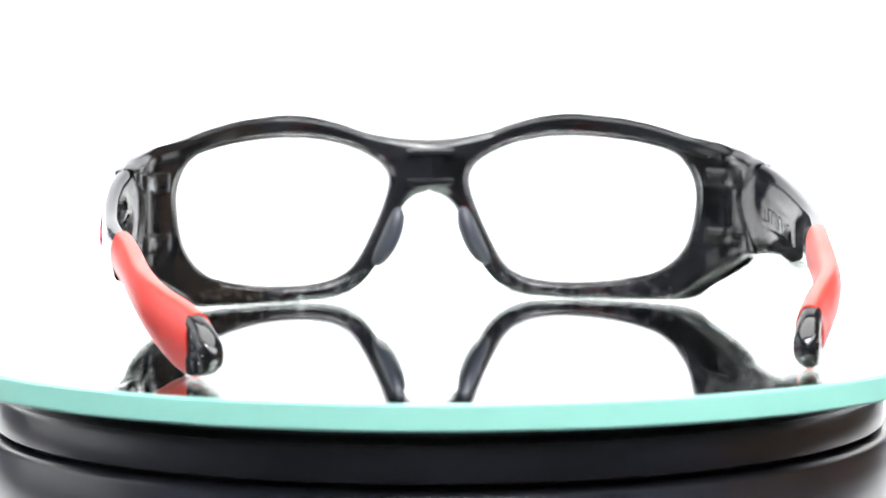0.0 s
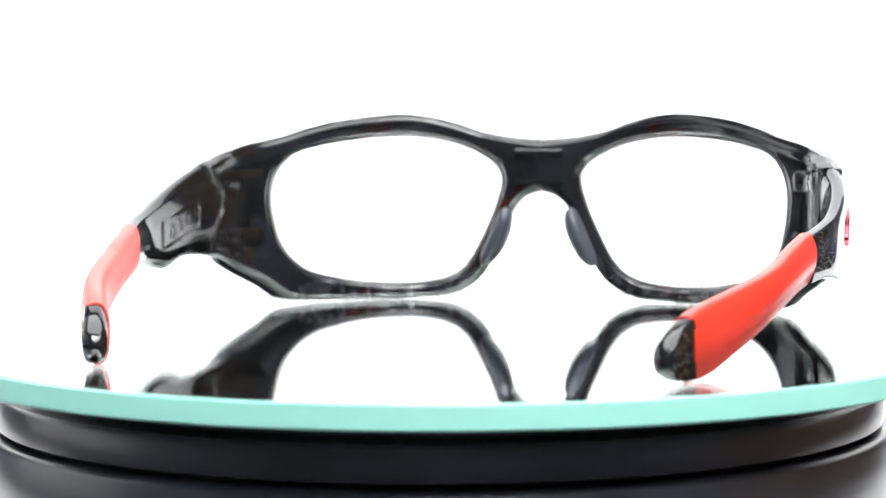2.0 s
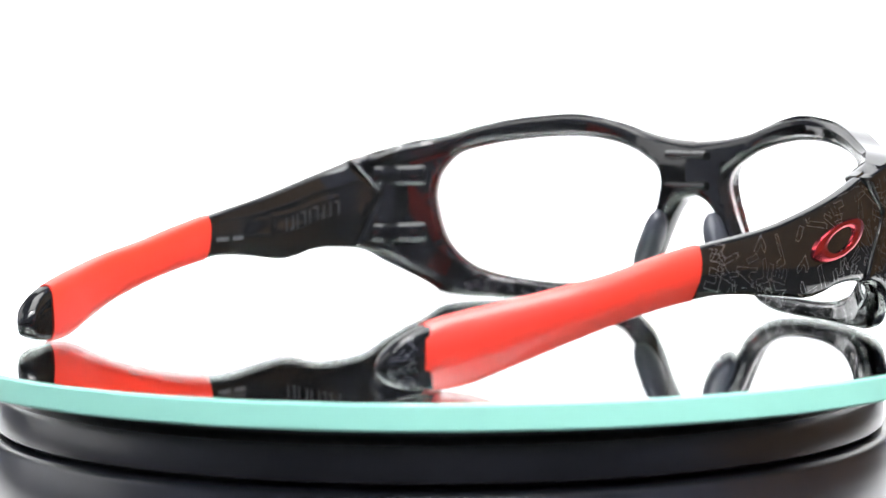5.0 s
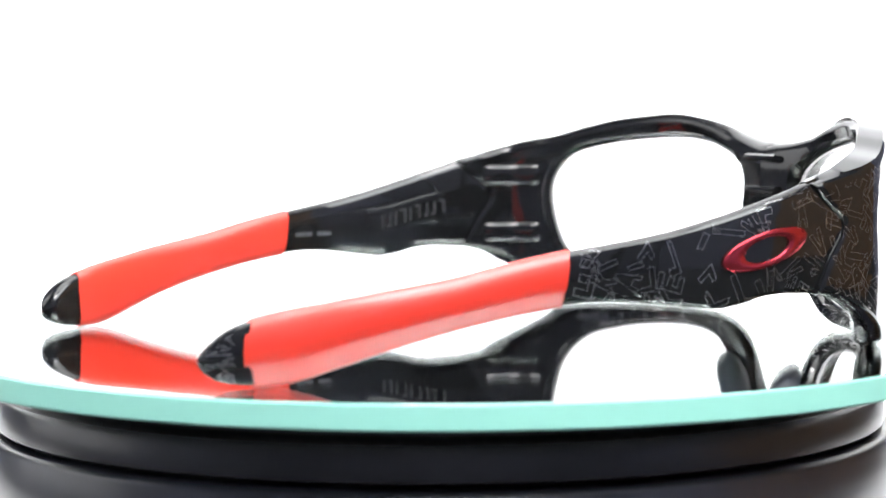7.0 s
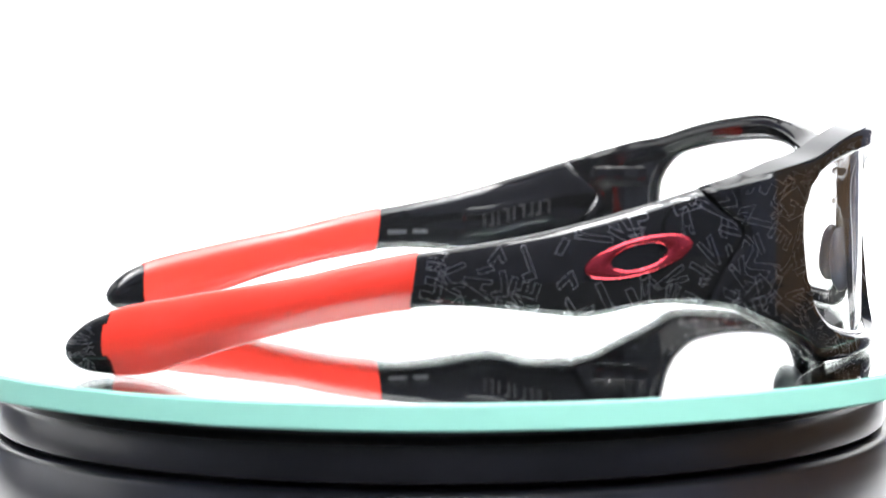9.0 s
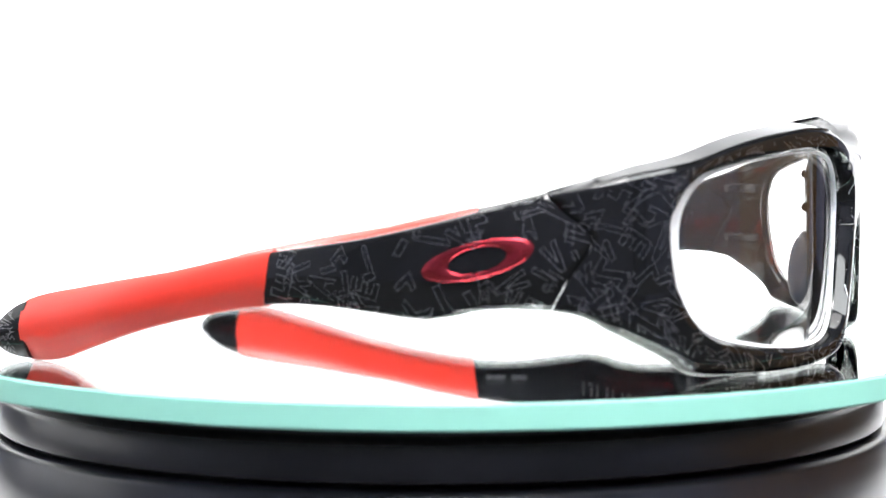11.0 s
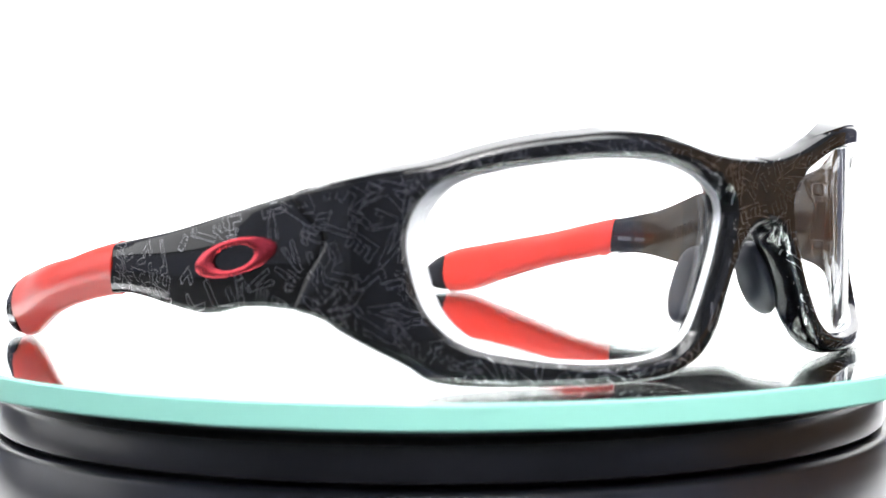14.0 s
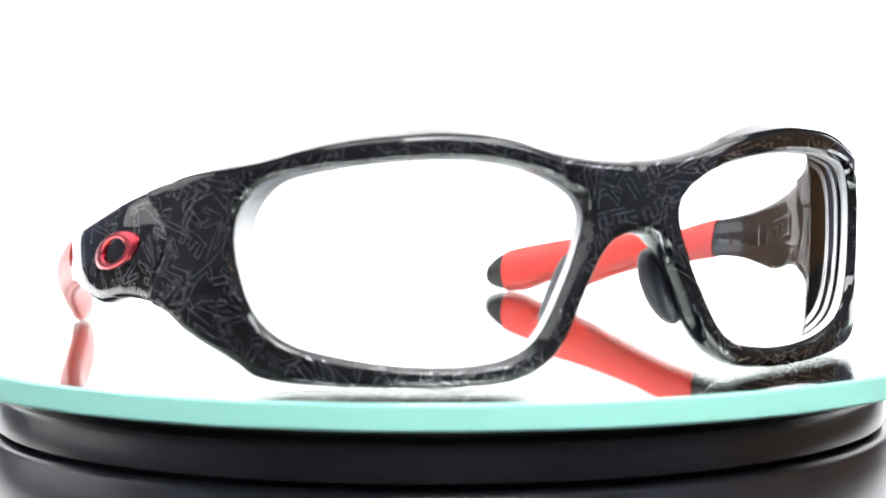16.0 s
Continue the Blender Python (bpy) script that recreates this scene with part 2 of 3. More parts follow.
def reach(p, line):
    """How far the points p are from a line of points, segment by segment."""
    a, b = line[:-1], line[1:]
    ab = b - a
    t = np.clip(((p[:, None] - a) * ab).sum(2) / np.maximum((ab ** 2).sum(1), 1e-12), 0, 1)
    return np.linalg.norm(p[:, None] - (a + t[..., None] * ab), axis=2).min(1)


def flare(a, s):
    """The opening is wider in front than behind at its outer side."""
    return 2.3 * float(np.clip((a - 30) / 27, 0, 1)) ** 2 * (1 - s) ** 1.2


def depth(a, z):
    """The bridge and the nose are deeper than the rims."""
    return 2.6 + 2.2 * float(np.clip(1 - a / 15, 0, 1)) * float(np.clip((38 - z) / 6, 0, 1))


def corner(a, z):
    """Where the lower outer corner leans outward to the front."""
    return float(np.clip((a - 46) / 10, 0, 1) * np.clip((SEAM_END - 3 - a) / 8, 0, 1) * np.clip((15 - z) / 6, 0, 1))


def bulge(a):
    """How far the face swells forward: most at the bridge."""
    return 2.4 + 2.3 * float(np.clip(1 - a / 32, 0, 1))


def front_half(bm, side):
    """A ring round one lens, from its opening to the rim's outline, with rounded edges."""
    outer = np.concatenate([resample(top_line, 90)[:-1], resample(seam_line, 36)[:-1], resample(low_line[::-1], 110)[:-1],
                            resample(np.array([[0, 24.1], [0, 35.9]]), 16)[:-1]])
    n = len(outer)
    centre = np.array([along_x(31), 20.5])
    # each outline point looks for the opening's point in its own direction
    ho = hole_line - centre
    ang = np.unwrap(np.arctan2(ho[:, 1], ho[:, 0]))
    order = np.argsort(np.mod(ang, 2 * math.pi))
    ha, hp = np.mod(ang, 2 * math.pi)[order], hole_line[order]
    oa = np.mod(np.arctan2(outer[:, 1] - centre[1], outer[:, 0] - centre[0]), 2 * math.pi)
    # spread evenly by arc, half by direction and half by length, to keep the ring's rungs apart
    inner = np.stack([np.interp(oa, np.r_[ha[-1] - 2 * math.pi, ha, ha[0] + 2 * math.pi], np.r_[hp[-1, k], hp[:, k], hp[0, k]]) for k in (0, 1)], 1)
    ss = 0.5 - 0.5 * np.cos(np.linspace(0, math.pi, 15))
    layers = []
    for s in ss:
        p = inner * (1 - s) + outer * s
        d_out = np.minimum(reach(p, top_line), reach(p, low_line))
        d_in = reach(p, np.concatenate([hole_line, hole_line[:1]]))
        f = np.sqrt(np.clip(1 - (1 - np.clip(d_out / np.interp(p[:, 0], [SEAM_END - 14, SEAM_END - 3], [1.6, 0.8]), 0, 1)) ** 2, 0, 1)) * np.clip(np.sqrt(np.clip(d_in / 0.8, 0, 1)), 0.35, 1)
        if s == 0:
            f = f * 0 + 0.35
        flat = 0.7 * np.clip((p[:, 0] - 14) / 12, 0, 1) * np.clip((SEAM_END - 2 - p[:, 0]) / 10, 0, 1) * (reach(p, top_line) < reach(p, low_line))
        f = np.maximum(f, flat * np.clip(d_in / 1.1, 0.5, 1))
        layers.append((p, f, d_in))
    front, back = [], []
    for (p, f, d_in), s in zip(layers, ss):
        dt = np.exp(-reach(p, top_line) / 1.4) * np.clip((p[:, 0] - 14) / 16, 0, 1) * np.clip((SEAM_END + 4 - p[:, 0]) / 12, 0, 1)
        ds = np.clip(reach(p, seam_line) / 0.6, 0, 1)
        k_seam = 0.6 + 0.4 * np.sqrt(1 - (1 - ds) ** 2)
        front.append([bm.verts.new(place(a + flare(a, s) + 1.9 * corner(a, z) * s, z - 0.3 * w, -1.2 + 0.5 * w + (bulge(a) - 0.4 * w) * k * g, side)) for (a, z), k, w, g in zip(p, f, dt, k_seam)])
        back.append([bm.verts.new(place(a - 0.6 * corner(a, z) * s, z + 0.5 * w, -1.2 + 0.3 * w - (depth(a, z) + 1.6 * w) * k * g, side)) for (a, z), k, w, g in zip(p, f, dt, k_seam)])
    for g in (front, back):
        for r0, r1 in zip(g, g[1:]):
            for k in range(n):
                l = (k + 1) % n
                bm.faces.new((r0[k], r0[l], r1[l], r1[k]))
    for k in range(n):
        l = (k + 1) % n
        bm.faces.new((front[0][k], front[0][l], back[0][l], back[0][k]))
        if abs(outer[k, 0]) > 0.01 or abs(outer[l, 0]) > 0.01:
            if (front[-1][k].co - back[-1][k].co).length > 1e-7 or (front[-1][l].co - back[-1][l].co).length > 1e-7:
                bm.faces.new((front[-1][k], back[-1][k], back[-1][l], front[-1][l]))


glasses = thing("eyeglasses", "black wraparound eyeglasses with red rubber temple sleeves on a mirror", "eyeglasses")
bm = bmesh.new()
front_half(bm, 1)
front_half(bm, -1)
bmesh.ops.remove_doubles(bm, verts=bm.verts, dist=0.00002)
front = part("front_frame", bm, BLACK, glasses, "polished black wraparound front with fine silver line marks")


FACET_V = [-1, -0.97, -0.9, -0.65, -0.4, -0.15, 0.15, 0.45, 0.7, 0.88, 0.97, 1]
FACET_H = [0, 0.6, 0.79, 0.92, 0.98, 1.0, 1.0, 0.97, 0.92, 0.8, 0.55, 0]
SOFT_V = [-1, -0.96, -0.85, -0.6, -0.3, -0.05, 0.15, 0.4, 0.62, 0.8, 0.92, 0.98, 1]
SOFT_H = [0, 0.26, 0.4, 0.66, 0.9, 0.99, 1.0, 0.94, 0.82, 0.66, 0.48, 0.28, 0]


def arm_place(a, z, out, side):
    """A temple's point: one temple is folded a little shorter and splayed a little wider than the other."""
    if side > 0:
        return place(a, z, out, side)
    return place(a - 4.6 * float(np.clip((a - SEAM_END) / 44, 0, 1)), z, out + 1.6 * float(np.clip((a - SEAM_END - 44) / 60, 0, 1)), side)


def arm_piece(a0, a1, grow, steps, cap0, cap1, around=64, thick=2.3, seam=False):
    """One length of a temple: rounded sections between the upper and the lower line; a0 and a1 give each end's way for v from -1 (low) to 1 (top)."""
    up = spline([(along_y(y), z) for y, z in ARM_TOP])
    lo = spline([(along_y(y), z) for y, z in ARM_LOW])

    def build(side):
        bm = bmesh.new()
        rings = []
        cuts = [0, 0.004, 0.012] + [k / steps for k in range(1, steps + 1)]
        for i, u in enumerate(cuts):
            pinch = (0.8, 0.96, 1.0)[min(i, 2)] if seam else 1.0
            ring = []
            for k in range(around):
                w = 2 * math.pi * k / around
                c, s = math.cos(w), math.sin(w)
                v = math.copysign(abs(s) ** 0.75, s)
                h = float(np.interp(v, *((SOFT_V, SOFT_H) if grow > 0 else (FACET_V, FACET_H)))) if c >= 0 else -abs(c) ** 0.75
                a = a0(v) * (1 - u) + a1(v) * u
                zt, zl = np.interp(a, up[:, 0], up[:, 1]), np.interp(a, lo[:, 0], lo[:, 1])
                half = max((zt - zl) / 2, 0.02)
                t = thick * min(1, (half / 2.6)) * np.interp(a, [WAY[-1] * 0.25, WAY[-1] * 0.4, WAY[-1] * 0.62, WAY[-1] * 0.9], [1.15, 1.0, 0.85, 0.95])
                ring.append(bm.verts.new(arm_place(a, (zt + zl) / 2 + v * (half + grow), -1.4 + h * (t + grow) * pinch, side)))
            rings.append(ring)
        for r0, r1 in zip(rings, rings[1:]):
            for k in range(around):
                l = (k + 1) % around
                bm.faces.new((r0[k], r0[l], r1[l], r1[k]))
        for ring, cap in ((rings[0], cap0), (rings[-1], cap1)):
            if cap:
                bm.faces.new(ring)
        return bm
    return build


seam_v = lambda v: float(np.interp((v + 1) / 2 * 19.1 + 12.1, seam_line[::-1, 1], seam_line[::-1, 0])) + 0.16
grip0 = lambda v: along_y(-86.0) - 0.6 * v
grip1 = lambda v: along_y(-135.7 - 0.7 * (1 - v * v) + (0.5 if v < 0 else 0) * v * v)
tip1 = lambda v: along_y(-143.4)
arm = arm_piece(seam_v, grip0, 0.0, 40, True, True, seam=True)
grip = arm_piece(lambda v: grip0(v) - 0.1, grip1, 0.3, 44, True, True)
tip = arm_piece(lambda v: grip1(v) - 0.6, tip1, 0.0, 20, True, True)
for side in (1, -1):
    temple = part("temple", arm(side), BLACK, glasses, "polished black temple with fine silver line marks")
    part("sleeve", grip(side), RUBBER, temple, "smooth red rubber sleeve")
    part("tip", tip(side), BLACK, temple, "glossy black rounded temple tip")


def lens(side):
    """A clear lens, thin in the middle and thicker towards its edge."""
    bm = bmesh.new()
    pts = resample(np.concatenate([hole_line, hole_line[:1]]), 97)[:-1]
    c = np.array([along_x(33), 20.5])
    rims = []
    for front_face in (True, False):
        rows = []
        for s in (1.015, 0.9, 0.78, 0.65, 0.52, 0.4, 0.28, 0.15, 0.05):
            row = []
            for p in pts:
                q = c + (p - c) * s + np.array([flare(p[0], 0) * 0.5 * min(s, 1), 0])
                out = -0.85 if front_face else -1.7 - 0.0021 * float(((q - c) ** 2).sum())
                row.append(bm.verts.new(place(*q, out, side)))
            rows.append(row)
        mid = bm.verts.new(place(*c, -0.85 if front_face else -1.7, side))
        for r0, r1 in zip(rows, rows[1:]):
            for k in range(96):
                bm.faces.new((r0[k], r0[(k + 1) % 96], r1[(k + 1) % 96], r1[k]))
        for k in range(96):
            bm.faces.new((rows[-1][k], rows[-1][(k + 1) % 96], mid))
        rims.append(rows[0])
    for k in range(96):
        l = (k + 1) % 96
        bm.faces.new((rims[0][k], rims[0][l], rims[1][l], rims[1][k]))
    return bm


def lens_edge(side):
    """The lens's stepped frosted edge inside the opening."""
    bm = bmesh.new()
    pts = resample(np.concatenate([hole_line, hole_line[:1]]), 129)[:-1]
    c = np.array([along_x(31), 20.5])
    rows = []
    for s, out, f in ((0.998, -0.36, 0.995), (0.994, -0.42, 0.94), (0.988, -0.5, 0.8), (0.985, -0.62, 0.7), (0.983, -0.95, 0.62), (0.979, -1.05, 0.4), (0.977, -1.2, 0.25), (0.976, -2.1, 0.05)):
        rows.append([bm.verts.new(place(*(c + (p - c) * s + np.array([flare(p[0], 0) * f, 0])), out, side)) for p in pts])
    for r0, r1 in zip(rows, rows[1:]):
        for k in range(128):
            bm.faces.new((r0[k], r0[(k + 1) % 128], r1[(k + 1) % 128], r1[k]))
    return bm


def nose_pad(side):
    bm = bmesh.new()
    bmesh.ops.create_uvsphere(bm, u_segments=28, v_segments=18, radius=1)
    for v in bm.verts:
        x, y, z = v.co
        q = Vector((math.copysign(abs(x) ** 0.8, x) * 2.1, y * 3.4, math.copysign(abs(z) ** 0.85, z) * 7.0))
        q.x += 0.03 * q.z * q.z * 0.5
        q = Matrix.Rotation(radians(-24), 3, "Y") @ q
        v.co = (Vector((side * (9.0 + q.x), -3.2 + q.y, 14.2 + q.z)) + SHIFT) * MM
    return bm


def logo(side):
    """A flat ring with rounded faces, set in the temple."""
    bm = bmesh.new()
    rings = []
    ca, cz, tilt = along_y(-49.6), 20.4, radians(-14)
    for s, h in ((1.0, 0.5), (0.99, 1.12), (0.96, 1.22), (0.75, 1.3), (0.6, 1.24), (0.565, 1.12), (0.555, 0.5)):
        ring = []
        for k in range(64):
            w = 2 * math.pi * k / 64
            sx = 9.3 * s * math.cos(w) if s > 0.8 else (9.3 * s * 0.93) * math.cos(w)
            sz = 2.95 * (s + (0.1 if s < 0.8 else 0)) * math.sin(w)
            ring.append(bm.verts.new(place(ca + sx * math.cos(tilt) - sz * math.sin(tilt), cz + sx * math.sin(tilt) * -1 * -1 + sz * math.cos(tilt), h, side)))
        rings.append(ring)
    for r0, r1 in zip(rings, rings[1:] + rings[:1]):
        for k in range(64):
            bm.faces.new((r0[k], r0[(k + 1) % 64], r1[(k + 1) % 64], r1[k]))
    return bm


temples = [o for o in glasses.children if o.name.startswith("temple")]
for side, temple in zip((1, -1), temples):
    glazing = part("lens", lens(side), LENS, glasses, "clear uncoloured lens")
    glazing.data.materials.append(FROST)
    for face in list(glazing.data.polygons)[-96:]:      # the ground rim of the lens
        face.material_index = 1
    glazing.visible_shadow = False
    part("lens_edge", lens_edge(side), FROST, glazing, "bright polished white lens edge")
    part("nose_pad", nose_pad(side), PAD, glasses, "grey translucent rubber nose pad")
    part("emblem", logo(side), RING, temple, "red metallic oval ring emblem")



# ---- line marks, hinges and inner details ----
def ribbon(bm, line, wide, lay):
    """A thin flat stroke along a line of (a, z), laid on a surface by lay(a, z)."""
    for p, q in zip(line, line[1:]):
        p, q = np.array(p, float), np.array(q, float)
        d = q - p
        l = np.linalg.norm(d)
        if l < 0.05:
            continue
        n = np.array([-d[1], d[0]]) / l * wide / 2
        m = max(1, int(l / 0.9))
        last = None
        for k in range(m + 1):
            c = p + d * k / m
            pts = [lay(*(c + n)), lay(*(c - n))]
            if None in pts:
                last = None
                continue
            pair = [bm.verts.new(v) for v in pts]
            if last:
                bm.faces.new((last[0], pair[0], pair[1], last[1]))
            last = pair


GLYPHS = [[(0, 0), (8, 0), (8, 2), (2.5, 2), (2.5, 4), (7, 4), (7, 6), (2.5, 6), (2.5, 8), (8, 8), (8, 10), (0, 10)],
          [(0, 0), (2.4, 0), (2.4, 3.4), (6, 0), (9, 0), (4.6, 4.6), (9, 10), (6, 10), (2.4, 5.6), (2.4, 10), (0, 10)],
          [(0, 10), (2.5, 10), (4.5, 3.5), (6.5, 10), (9, 10), (5.8, 0), (3.2, 0)],
          [(0, 0), (7, 0), (7, 2.2), (2.4, 2.2), (2.4, 10), (0, 10)],
          [(0, 0), (8, 0), (8, 2), (3.6, 2), (8, 8), (8, 10), (0, 10), (0, 8), (4.6, 8), (0, 2)],
          [(0, 0), (2.2, 0), (3.2, 3), (6, 3), (7, 0), (9.2, 0), (5.8, 10), (3.4, 10)],
          [(0, 4), (5, 9), (9, 5), (7.5, 3.5), (5, 6), (1.5, 2.5)],
          [(0, 0), (9, 1.5), (8.5, 3.5), (0, 2)]]


def marks(rng, spots, lay, wide=0.062):
    """Outlined angular marks, each turned and sized by chance, at the given spots (a, z, size, slant)."""
    bm = bmesh.new()
    for a, z, size, slant in spots:
        g = rng.choice(GLYPHS)
        w = radians(slant + rng.uniform(-16, 16))
        flip = rng.choice((1, -1))
        sx, sy = size * 0.1 * rng.uniform(0.6, 0.95), size * 0.1 * rng.uniform(0.9, 1.5)
        line = []
        for x, y in g + g[:1]:
            x, y = (x - 4.5) * sx * flip, (y - 5) * sy
            line.append((a + x * math.cos(w) - y * math.sin(w), z + x * math.sin(w) + y * math.cos(w)))
        ribbon(bm, line, wide * rng.uniform(0.85, 1.15), lay)
    return bm


def spread(rng, a0, a1, z0, z1, gap, keep):
    """Spots in a loose grid."""
    out = []
    a = a0
    while a < a1:
        z = z0
        while z < z1:
            p = (a + rng.uniform(-0.22, 0.22) * gap, z + rng.uniform(-0.22, 0.22) * gap)
            if keep(*p):
                out.append((*p, gap * rng.uniform(0.9, 1.25), rng.choice((-70, -20, 20, 65, 100))))
            z += gap
        a += gap * 0.92
    return out


ring_hole = np.concatenate([hole_line, hole_line[:1]])
top_a, low_a = top_line, low_line
SEAM_A = along_y(-33.0)


def in_front(a, z):
    """Whether a, z lies on the front, and how far its edges are."""
    if a < 0.2 or z > np.interp(a, top_a[:, 0], top_a[:, 1]) - 0.25 or a > np.interp(z, seam_line[::-1, 1], seam_line[::-1, 0]) - 0.5:
        return None
    k = np.argsort(low_a[:, 0], kind="stable")
    if z < np.interp(a, low_a[k, 0], low_a[k, 1]) + 0.25:
        return None
    c = hole_line - (a, z)
    turn = np.unwrap(np.arctan2(c[:, 1], c[:, 0]))
    if abs(turn[-1] - turn[0]) > 4:
        return None
    p = np.array([[a, z]])
    if a > 14 and reach(p, top_line)[0] < 1.3:
        return None
    return min(reach(p, top_line)[0], reach(p, low_line)[0]), reach(p, ring_hole)[0]


def lay_front(side, back=False):
    def lay(a, z):
        d = in_front(a, z)
        if d is None or d[1] < 0.3:
            return None
        k = math.sqrt(1 - (1 - min(d[0] / float(np.interp(a, [SEAM_END - 14, SEAM_END - 3], [1.6, 0.8])), 1)) ** 2) * min(max(math.sqrt(min(d[1] / 0.8, 1)), 0.35), 1)
        if back:
            return place(a, z, -1.2 - depth(a, z) * k - 0.03, side)
        return place(a + flare(a, d[1] / (d[0] + d[1] + 1e-6)), z, -1.2 + bulge(a) * k + 0.06, side)
    return lay


arm_up = spline([(along_y(y), z) for y, z in ARM_TOP])
arm_lo = spline([(along_y(y), z) for y, z in ARM_LOW])


def arm_at(a):
    zt, zl = np.interp(a, arm_up[:, 0], arm_up[:, 1]), np.interp(a, arm_lo[:, 0], arm_lo[:, 1])
    half = max((zt - zl) / 2, 0.02)
    t = 2.3 * min(1, half / 2.6) * np.interp(a, [WAY[-1] * 0.25, WAY[-1] * 0.4, WAY[-1] * 0.62, WAY[-1] * 0.9], [1.15, 1.0, 0.85, 0.95])
    return (zt + zl) / 2, half, t


def lay_arm(side, inner=False, lift=0.05, first=None, last=None):
    def lay(a, z):
        m, half, t = arm_at(a)
        v = (z - m) / half
        if abs(v) > 0.97 or (first is not None and a < first) or (last is not None and a > last):
            return None
        if first is None and a < np.interp(z, seam_line[::-1, 1], seam_line[::-1, 0]) + 0.6:
            return None
        s = abs(v) ** (1 / 0.75)
        h = math.sqrt(max(1 - s * s, 0)) ** 0.75 if inner else float(np.interp(v, FACET_V, FACET_H))
        return arm_place(a, z, -1.4 - h * t - lift if inner else -1.4 + h * t + lift, side)
    return lay


def off_emblem(a, z):
    """Clear of the emblem."""
    u, w = a - along_y(-49.6), z - 20.4
    c, s = math.cos(radians(14)), math.sin(radians(14))
    return ((u * c - w * s * -1) / 10.2) ** 2 + ((-u * s * -1 + w * c) / 3.8) ** 2 > 1


def strip(bm, a0, a1, z0, z1, lay0, lay1, steps=8, slope=None):
    """A low rounded bar on a surface: its foot by lay0, its face by lay1; slope(a) lifts it along its way."""
    rows = []
    for k in range(steps + 1):
        a = a0 + (a1 - a0) * k / steps
        up = slope(a) if slope else 0.0
        end = math.sqrt(1 - (1 - min(1.0, min(k, steps - k) / 3)) ** 2)
        row = []
        for f, h in ((0, 0), (0.05, 0.55), (0.13, 0.88), (0.25, 1), (0.5, 1.03), (0.75, 1), (0.87, 0.88), (0.95, 0.55), (1, 0)):
            z = z0 + (z1 - z0) * (0.5 + (f - 0.5) * (0.9 + 0.1 * end)) + up
            foot, face = lay0(a, z), lay1(a, z)
            if foot is None or face is None:
                return
            row.append(bm.verts.new(foot.lerp(face, h * end)))
        rows.append(row)
    n = len(rows[0])
    for r0, r1 in zip(rows, rows[1:]):
        for k in range(n):
            bm.faces.new((r0[k], r0[(k + 1) % n], r1[(k + 1) % n], r1[k]))
    bm.faces.new(rows[0])
    bm.faces.new(rows[-1])


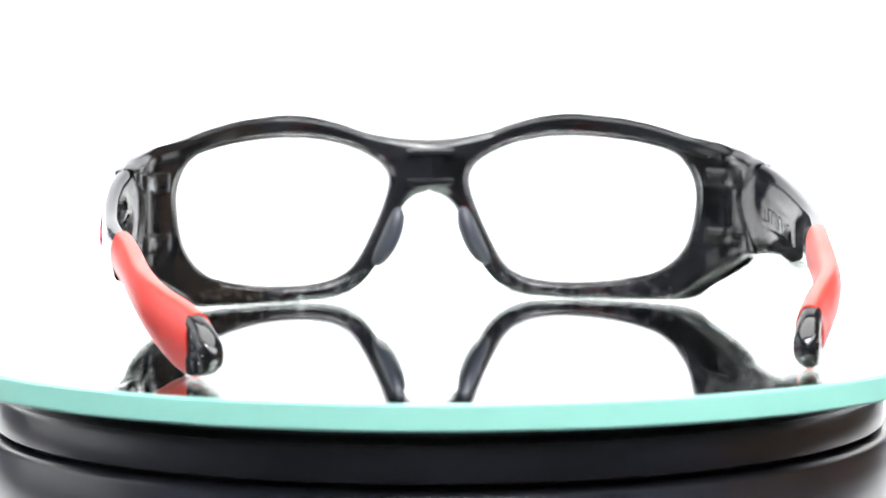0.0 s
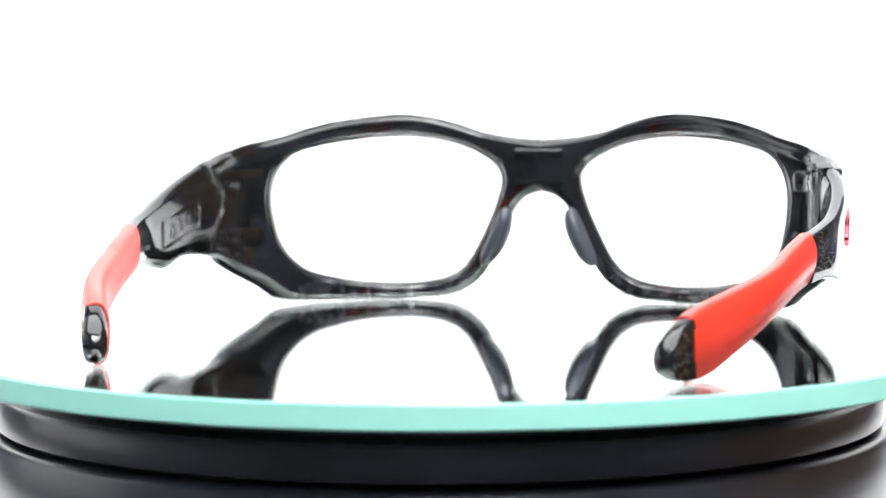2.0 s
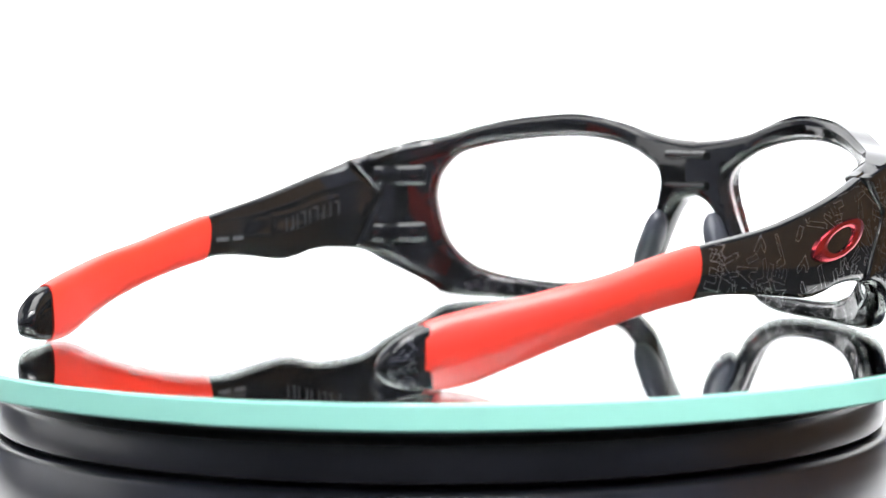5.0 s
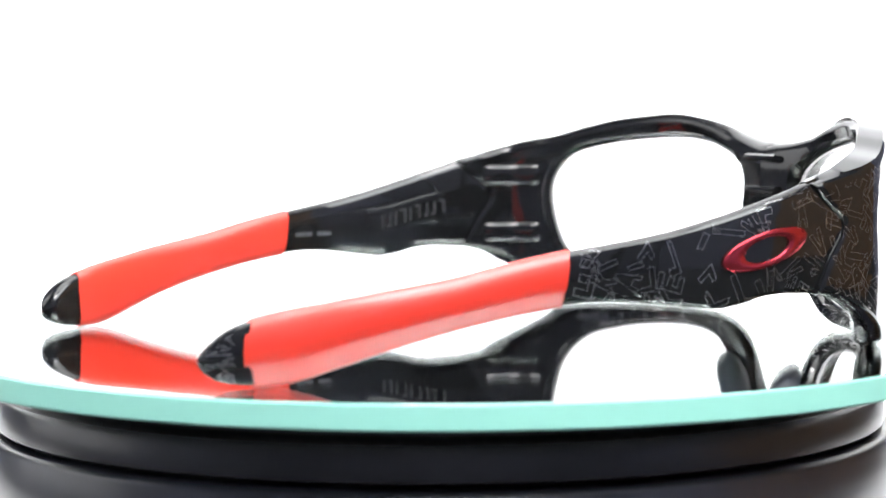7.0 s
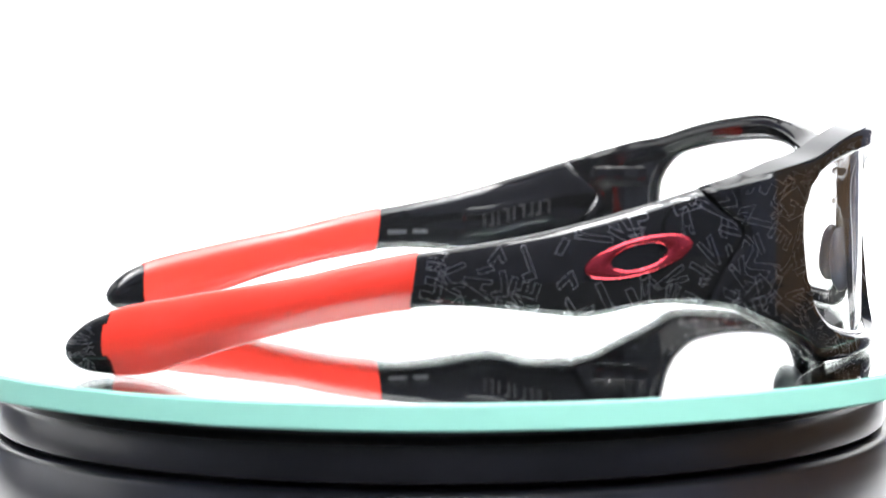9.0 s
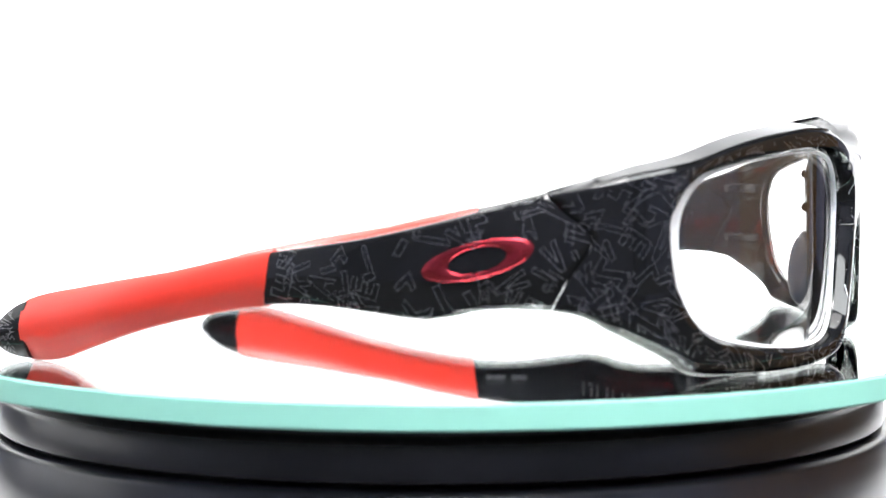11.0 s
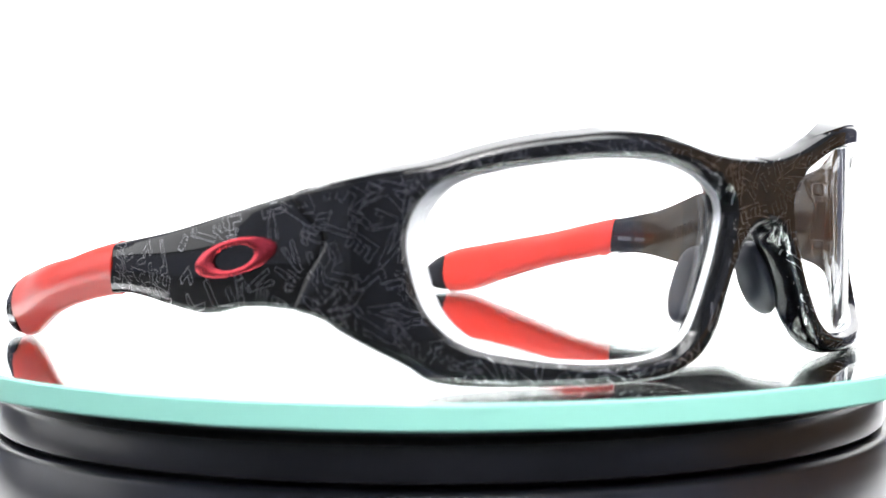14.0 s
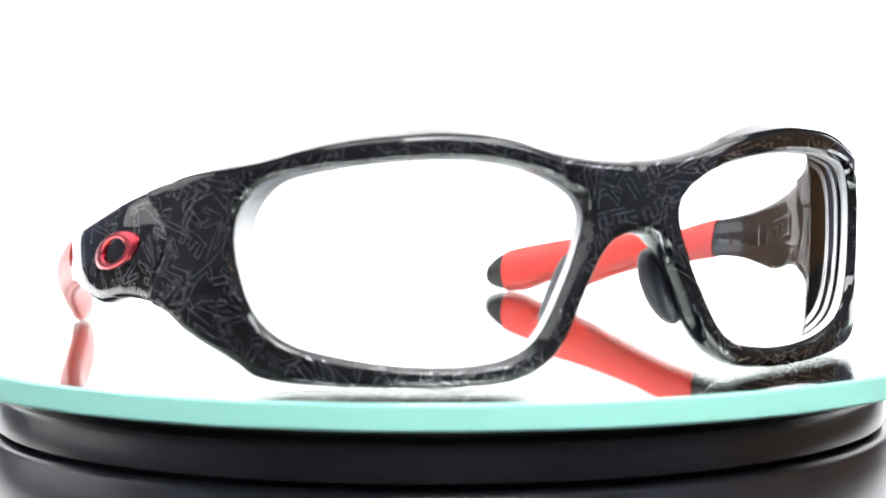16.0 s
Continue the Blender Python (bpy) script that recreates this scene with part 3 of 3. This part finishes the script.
for side, temple in zip((1, -1), temples):
    rng = random.Random(11 if side > 0 else 23)
    last = along_y(-85.2)
    spots = spread(rng, SEAM_A, along_y(-62), 12.5, 31, 4.3, off_emblem)
    spots += spread(rng, along_y(-69), along_y(-85), 12, 23, 3.8, lambda a, z: True)
    tagged(part("etching", marks(rng, spots, lay_arm(side, last=last)), SILVER, temple), "fine silver etched line marks", kind="stuff")
    spots = [q for q in spread(rng, 1, SEAM_A + 4, 0.8, 40, 4.3, lambda a, z: True)]
    tagged(part("etching", marks(rng, spots, lay_front(side), 0.048), SILVER, front), "fine silver etched line marks", kind="stuff")
    spots = [q for q in spread(rng, 1, along_x(54), 0.8, 40, 3.0, lambda a, z: z < 8 or (z > 37 and a > 24)) if rng.random() < 0.6]
    tagged(part("etching", marks(rng, spots, lay_front(side, True), 0.05), SILVER, front), "fine silver etched line marks", kind="stuff")
    spots = spread(rng, along_y(-137), along_y(-143), 1.5, 10, 2.4, lambda a, z: True)
    tip_ob = [o for o in temple.children if o.name.startswith("tip")][0]
    tagged(part("etching", marks(rng, spots, lay_arm(side, first=along_y(-137.6))), SILVER, tip_ob), "fine silver etched line marks", kind="stuff")
    # the rounded lip of the front along the seam
    lip = bmesh.new()
    rows = []
    for a, z in resample(seam_line, 60)[6:-4]:
        rows.append([lip.verts.new(place(a - 0.15 + 0.2 * math.cos(w), z, 0.42 + 0.24 * math.sin(w), side)) for w in [math.pi * k / 4 for k in range(8)]])
    for r0, r1 in zip(rows, rows[1:]):
        for k in range(8):
            lip.faces.new((r0[k], r0[(k + 1) % 8], r1[(k + 1) % 8], r1[k]))
    lip.faces.new(rows[0])
    lip.faces.new(rows[-1])
    part("seam_lip", lip, BLACK, front, "polished rounded lip beside the temple joint")
    # inner side of the temple: a raised panel with a line of print, and small print near the sleeve
    panel = bmesh.new()
    lay0, lay1 = lay_arm(side, True, -0.12), lay_arm(side, True, 0.18)
    mid = lambda a: arm_at(a)[0]
    strip(panel, along_y(-41.5), along_y(-65), -3.3, 3.3, lay0, lay1, 24, mid)
    panel_ob = part("inner_panel", panel, BLACK, temple, "raised black panel inside the temple")
    text = bmesh.new()
    flat = lay_arm(side, True, 0.23)
    a = along_y(-42.5)
    while a < along_y(-60):
        w = rng.choice((0.9, 1.5, 1.9))
        ribbon(text, [(a, mid(a) - 1.5), (a, mid(a) + 1.5)], 0.5, flat)
        if w > 1:
            foot = mid(a) + (-1.3 if w < 1.6 else 1.3)
            ribbon(text, [(a, foot), (a + w - 0.5, foot)], 0.45, flat)
        a += w + 0.6
    part("print", text, PRINT_DARK, panel_ob, "dull dark unreadable print bars")
    small = bmesh.new()
    near = lay_arm(side, True, 0.06)
    for a0, n in ((-74, 5), (-79.5, 6)):
        for k in range(n):
            a = along_y(a0) + k * 0.8
            ribbon(small, [(a, 15.6), (a, 16.5)], 0.5, near)
    part("print", small, PRINT, temple, "small pale unreadable print bars")
    # hinge: two ridges with a dark pocket between them
    for z0, z1 in ((25.4, 30.4), (12.8, 17.6)):
        hb = bmesh.new()
        deep = lambda lift: (lambda a, z: place(a, z, -3.6 - lift * float(np.interp(a, [along_x(59.3), along_x(61), along_y(-30), along_y(-40)], [0.2, 1.0, 1.2, 0.3])), side))
        strip(hb, along_x(59.6), along_y(-34), z0, z1, deep(-0.4), deep(0.9), 14)
        part("hinge_ridge", hb, BLACK, front)
for z in (32.9, 26.4):
    bar = bmesh.new()
    rows = []
    for k in range(13):
        x = -5.2 + 10.4 * k / 12
        y = 3 - 1.2 - 4.8 - x * x * 0.007
        rows.append([bar.verts.new((Vector((x, y + dy, z + dz)) + SHIFT) * MM) for dy, dz in ((0.5, -0.9), (-0.35, -0.55), (-0.5, 0), (-0.35, 0.55), (0.5, 0.9))])
    for r0, r1 in zip(rows, rows[1:]):
        for k in range(5):
            bar.faces.new((r0[k], r0[(k + 1) % 5], r1[(k + 1) % 5], r1[k]))
    bar.faces.new(rows[0])
    bar.faces.new(rows[-1])
    part("bridge_ridge", bar, BLACK, front)


# ---- movement ----
def motions():
    times = [k * 1.0 for k in range(17)]
    walk(glasses, [(t, pose(0, 0, 0, 0, 0, YAW + SPIN * t + SLOW * t * t)) for t in times])
    walk(plate, [(t, pose(0, 0, 0, 0, 0, SPIN * t + SLOW * t * t)) for t in times])


motions()
